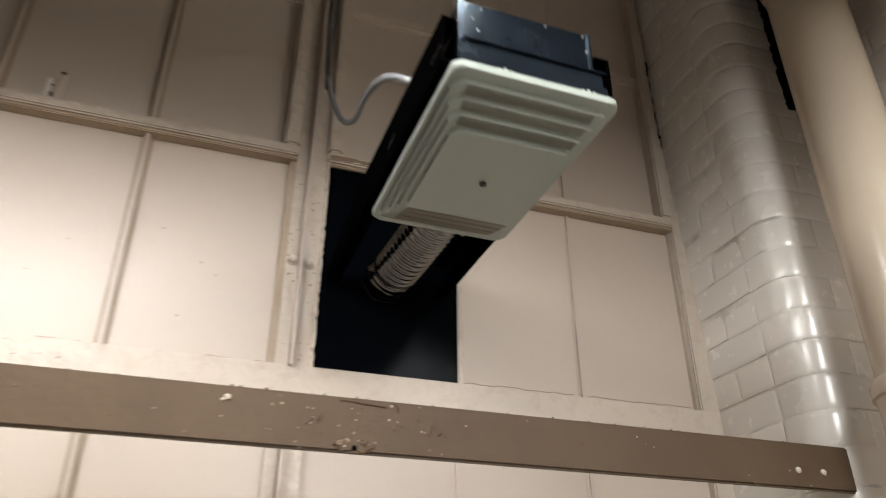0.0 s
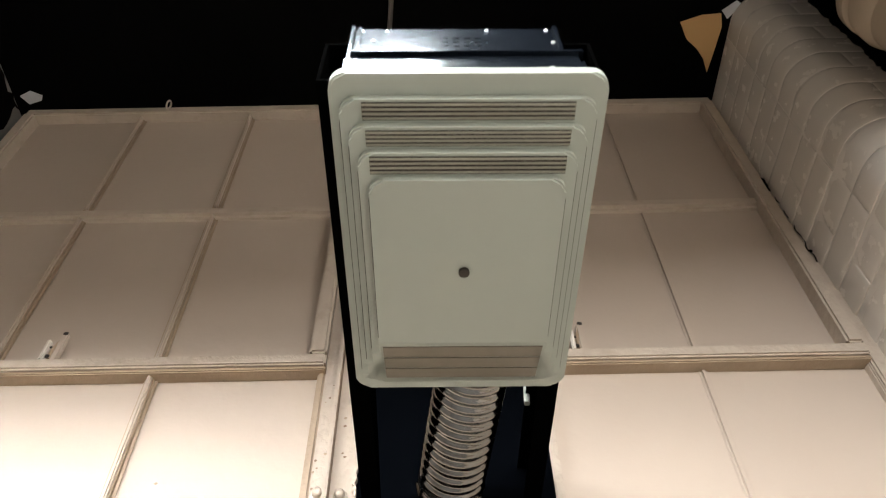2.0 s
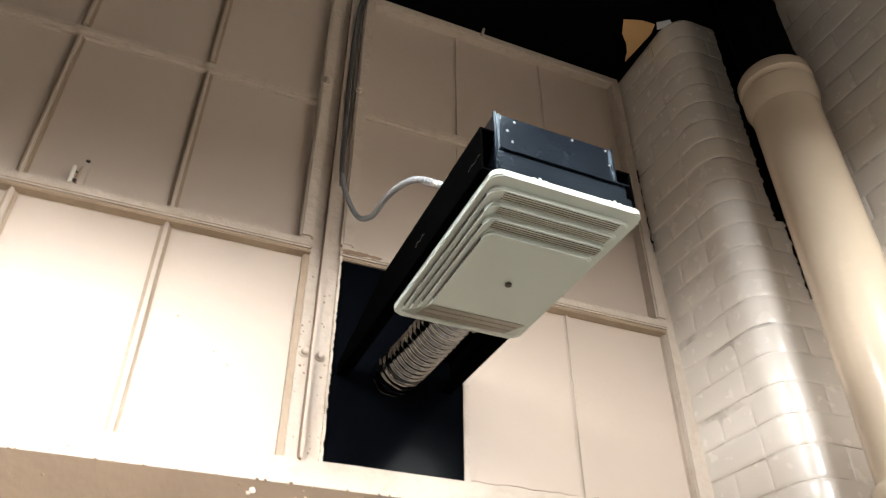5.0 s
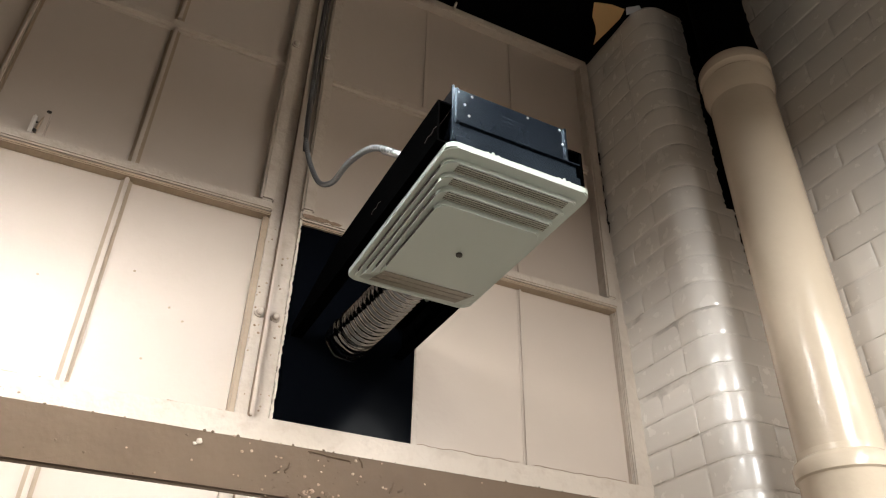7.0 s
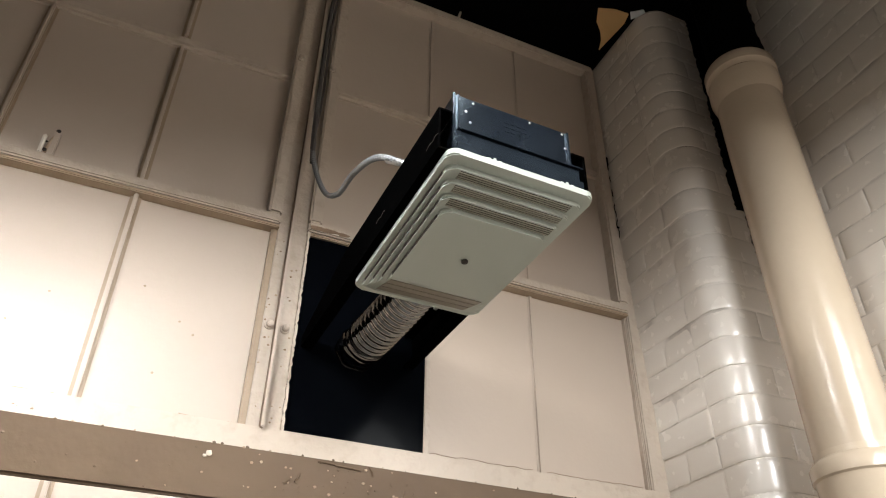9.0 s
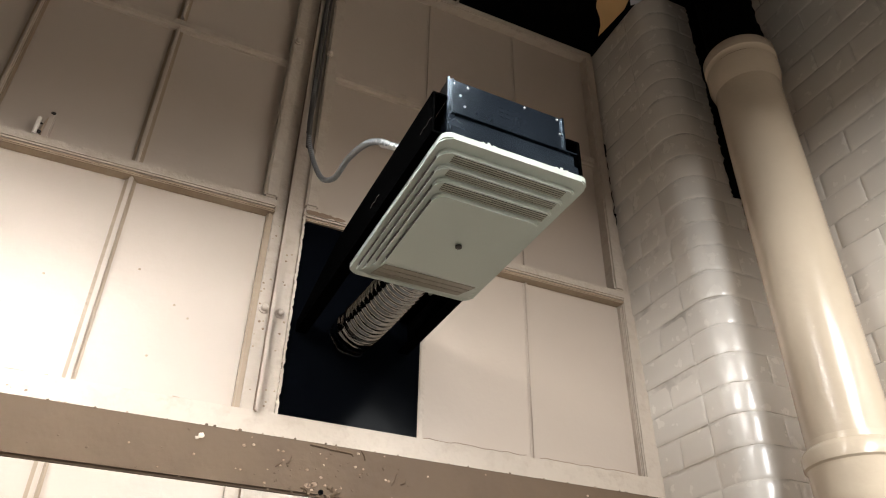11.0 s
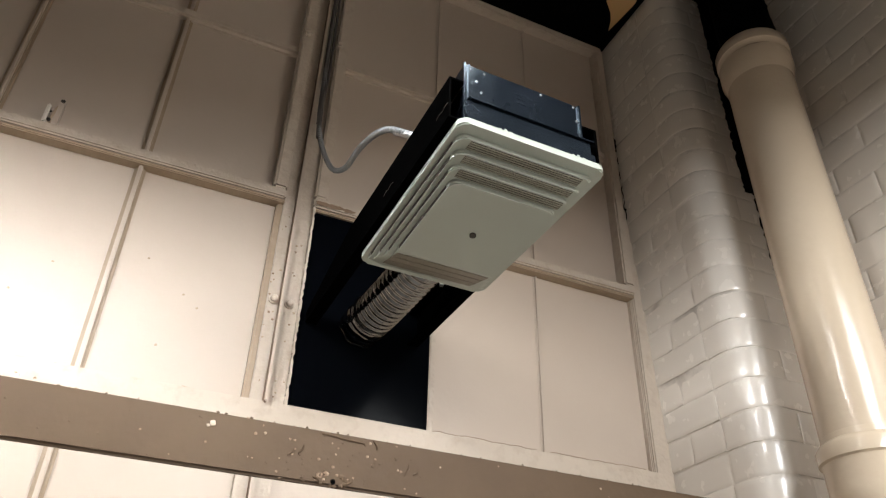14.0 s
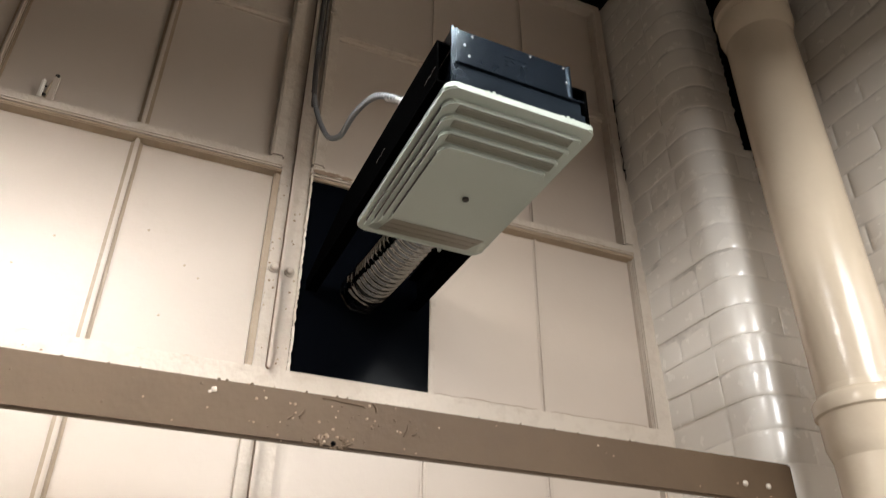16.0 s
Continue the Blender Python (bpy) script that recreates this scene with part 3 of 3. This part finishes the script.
def ring_eye(x):
    t = thing("eye_hook", (x, WALL - 0.04, 12.33), "cream painted eye hook in the window head", "eye hook", group="eye hooks")
    ring = [(x + 0.012 * math.sin(a), WALL - 0.1 - 0.05 * math.cos(a), 12.35 + 0.08 * math.sin(a)) for a in (i * math.pi / 6 for i in range(12))]
    part("eye", tube(ring + ring[:1], 0.014, 8, 3), TRIM, t, smooth=True)
    part("shank", tube([(x, WALL - 0.06, 12.36), (x, WALL + 0.02, 12.36)], 0.014, 8, 2), TRIM, t)


ring_eye(-1.78)
ring_eye(3.6)
strap = thing("plastic_strap", (2.9, 6.75, 5.82), "short white plastic strap end hanging from the arm", "strap")
part("strip", tube([(2.925, 6.75, 6.05), (2.915, 6.76, 5.95), (2.905, 6.75, 5.82)], 0.024, 8, 4), PLASTIC, strap, smooth=True)
for x in (1.98, 2.66):
    for k in range(3):
        part("clip", box(x + 0.05 * k, x + 0.05 * k + 0.035, GY0 + 0.005, GY0 + 0.04, GZ + 0.025, GZ + 0.05 + 0.012 * (k % 2), 0.006), PLASTIC, fan, "white plastic clip")
# pale scratches on the outer arm
for y, z in ((4.06, 5.58), (5.2, 5.6)):
    part("scratch", tube([(1.578, y - 0.1, z), (1.577, y - 0.05, z + 0.012), (1.577, y, z - 0.008), (1.577, y + 0.06, z + 0.01), (1.578, y + 0.12, z - 0.004)], 0.0022, 5, 4), CABLE, fan, "pale scratch in the black paint")
# raised lettering too small to read
for r in range(3):
    for k in range(4):
        part("embossing", box(2.2 + 0.06 * k, 2.235 + 0.06 * k, 3.957, 3.962, 5.86 + 0.05 * r, 5.874 + 0.05 * r), STEEL, fan)

# the heater hangs slightly askew
fan.matrix_world = Matrix.Translation(P(2.38, 4.965, GZ + 0.055)) @ Matrix.Rotation(radians(1.0), 4, "Z")

# lumps of old paint and a hole on the beam
BF, BZ0, BZ1 = 6.05, 3.2, 3.655
rng = random.Random(7)
for i in range(110):
    x = rng.choice((rng.uniform(-3, 6.3), rng.gauss(1.6, 0.45)))
    part("paint_lump", blob(x, BF - 0.002, rng.uniform(BZ0 + 0.03, BZ1 - 0.03), rng.uniform(0.004, 0.012), i), (BEAM, SEAM, BEAM, BEAM, BEAM, SEAM, TAN)[i % 7], beam, smooth=True)
for i in range(22):
    a = rng.uniform(0, 6.28)
    part("paint_lump", blob(1.66 + 0.13 * math.cos(a), BF - 0.002, 3.25 + 0.05 * math.sin(a), rng.uniform(0.010, 0.024), 60 + i), (BEAM, BEAM, SEAM)[i % 3], beam, smooth=True)
RIDGES = ((1.54, 3.625, 1.70, 3.615), (1.70, 3.61, 1.92, 3.60), (1.32, 3.45, 1.27, 3.40), (1.40, 3.5, 1.36, 3.43), (2.34, 3.48, 2.30, 3.38), (2.42, 3.43, 2.38, 3.40), (1.50, 3.26, 1.56, 3.23), (1.75, 3.22, 1.84, 3.26), (2.0, 3.64, 2.04, 3.56))
for x0, z0, x1, z1 in RIDGES:
    part("paint_ridge", tube([(x0, BF, z0), ((x0 + x1) / 2 + 0.01, BF - 0.004, (z0 + z1) / 2), (x1, BF, z1)], 0.009, 6, 4), BEAM, beam)
part("hole", lathe([(0.022, 0), (0.022, 0.006)], (1.675, BF, 3.24), 12, "Y"), SOOT, beam, "dark screw hole")
part("nail", blob(0.64, BF - 0.01, 3.56, 0.022, 3), TRIM, beam, "pale nail head", smooth=True)
part("nail", blob(0.61, BF - 0.008, 3.535, 0.013, 5), TRIM, beam, "pale nail head", smooth=True)

for i in range(60):
    x, z = rng.uniform(-3.5, 6.3), rng.choice((BZ1 - 0.005, BZ1, BZ0 + 0.01))
    part("paint_chip", blob(x, BF + 0.004, z, rng.uniform(0.005, 0.012), 90 + i), (BEAM, SEAM, BEAM, BEAM, SEAM, BEAM, BEAM)[i % 7], beam, smooth=True)
# flaking paint on the sill and the mullion
for i in range(34):
    part("paint_flake", blob(rng.gauss(-1.7, 0.5), WALL - 0.02, rng.uniform(4.2, 4.42), rng.uniform(0.006, 0.018), 140 + i), (TAN, SEAM)[i % 2], left_window, smooth=True)
for i in range(26):
    part("paint_flake", blob(rng.choice((1.2, 1.43)) + rng.uniform(-0.05, 0.05), WALL + 0.05, rng.uniform(4.45, 7.1), rng.uniform(0.006, 0.014), 180 + i), (TAN, SEAM)[i % 2], mullion, smooth=True)

# crusted paint round the opening and along the seams
part("paint_crust", upright(ragged(1.503, 1.54, 4.42, 7.1, 11, 0.016, 0.035), WALL - 0.01, PANE + 0.08), TRIM, right_window)
part("paint_crust", upright(ragged(1.5, 3.15, 4.40, 4.44, 13, 0.018, 0.04), WALL + 0.0, PANE + 0.08), TRIM, right_window)
seam = [(6.48 + 0.02 * math.sin(i * 2.3), 7.655, 8.5 + 0.12 * i) for i in range(13)]
part("black_gap", tube(seam, 0.007, 6, 3), SOOT, pier, "black gap at the wall seam")
for x, y, z, r in ((6.42, 7.655, 10.14, 0.06), (6.44, 7.66, 10.04, 0.055), (6.46, 7.66, 9.94, 0.03), (6.49, 7.66, 8.7, 0.025)):
    part("black_gap", blob(x, y, z, r, z), SOOT, pier, "black gap at the wall seam")

part("rust_stain", upright(ragged(1.52, 2.05, 7.1, 7.17, 18, 0.03, 0.05), WALL - 0.046, WALL - 0.02), SEAM, right_window, "brown rust stain")

# cracks in the paint along the foot of the panels
rng = random.Random(21)
for x0, x1, who in ((-1.2, -0.75, left_window), (0.45, 1.02, left_window), (3.3, 4.7, right_window), (4.9, 6.35, right_window)):
    n = max(3, round((x1 - x0) / 0.09))
    line = [(x0 + (x1 - x0) * i / n, PANE - 0.002, (4.505 if x1 < 2 else 4.52) + rng.uniform(-0.010, 0.010)) for i in range(n + 1)]
    part("crack", tube(line, 0.0034, 5, 2), SEAM, who, "dark crack in the paint")
for x, z in ((-0.2, 5.9), (0.25, 5.55), (0.42, 5.42), (-1.1, 5.6), (-1.4, 5.2), (0.1, 4.9)):
    part("dent", blob(x, PANE, z, 0.012, x), TAN, left_window)

# bare patches on the ceiling
chip = prism([(-4.0, 7.4), (-3.82, 7.32), (-3.66, 7.4), (-3.7, 7.48), (-3.9, 7.54)], TOP - 0.012, TOP + 0.01)
tagged(part("plaster_patch", chip, CHIP), "small pale patch of bare plaster on the ceiling", "plaster patch", kind="structure")
chip = prism([(6.32, 6.28), (6.5, 6.14), (6.6, 6.2), (6.42, 6.4)], TOP - 0.014, TOP + 0.01)
tagged(part("plaster_patch", chip, CHIP), "small pale patch of bare plaster on the ceiling", "plaster patch", kind="structure")
patch = prism([(5.76, 6.44), (6.05, 6.34), (6.32, 6.32), (6.37, 6.52), (6.34, 6.85), (6.3, 7.22), (6.2, 7.0), (6.08, 6.85), (5.9, 6.7)], TOP - 0.012, TOP + 0.01)
tagged(part("plaster_patch", patch, PLASTER), "bare orange plaster where black paint peeled", "plaster patch", kind="structure")
dark = upright(ragged(5.85, 7.64, 11.0, TOP - 0.02, 31, 0.12), -0.02, 0.05)
dark.transform(Matrix.Translation((-4.1, 0, 0)) @ Matrix.Rotation(radians(90), 4, "Z"))
tagged(part("black_paint_patch", dark, SOOT), "ragged black paint at the pier top", "paint patch", kind="structure")
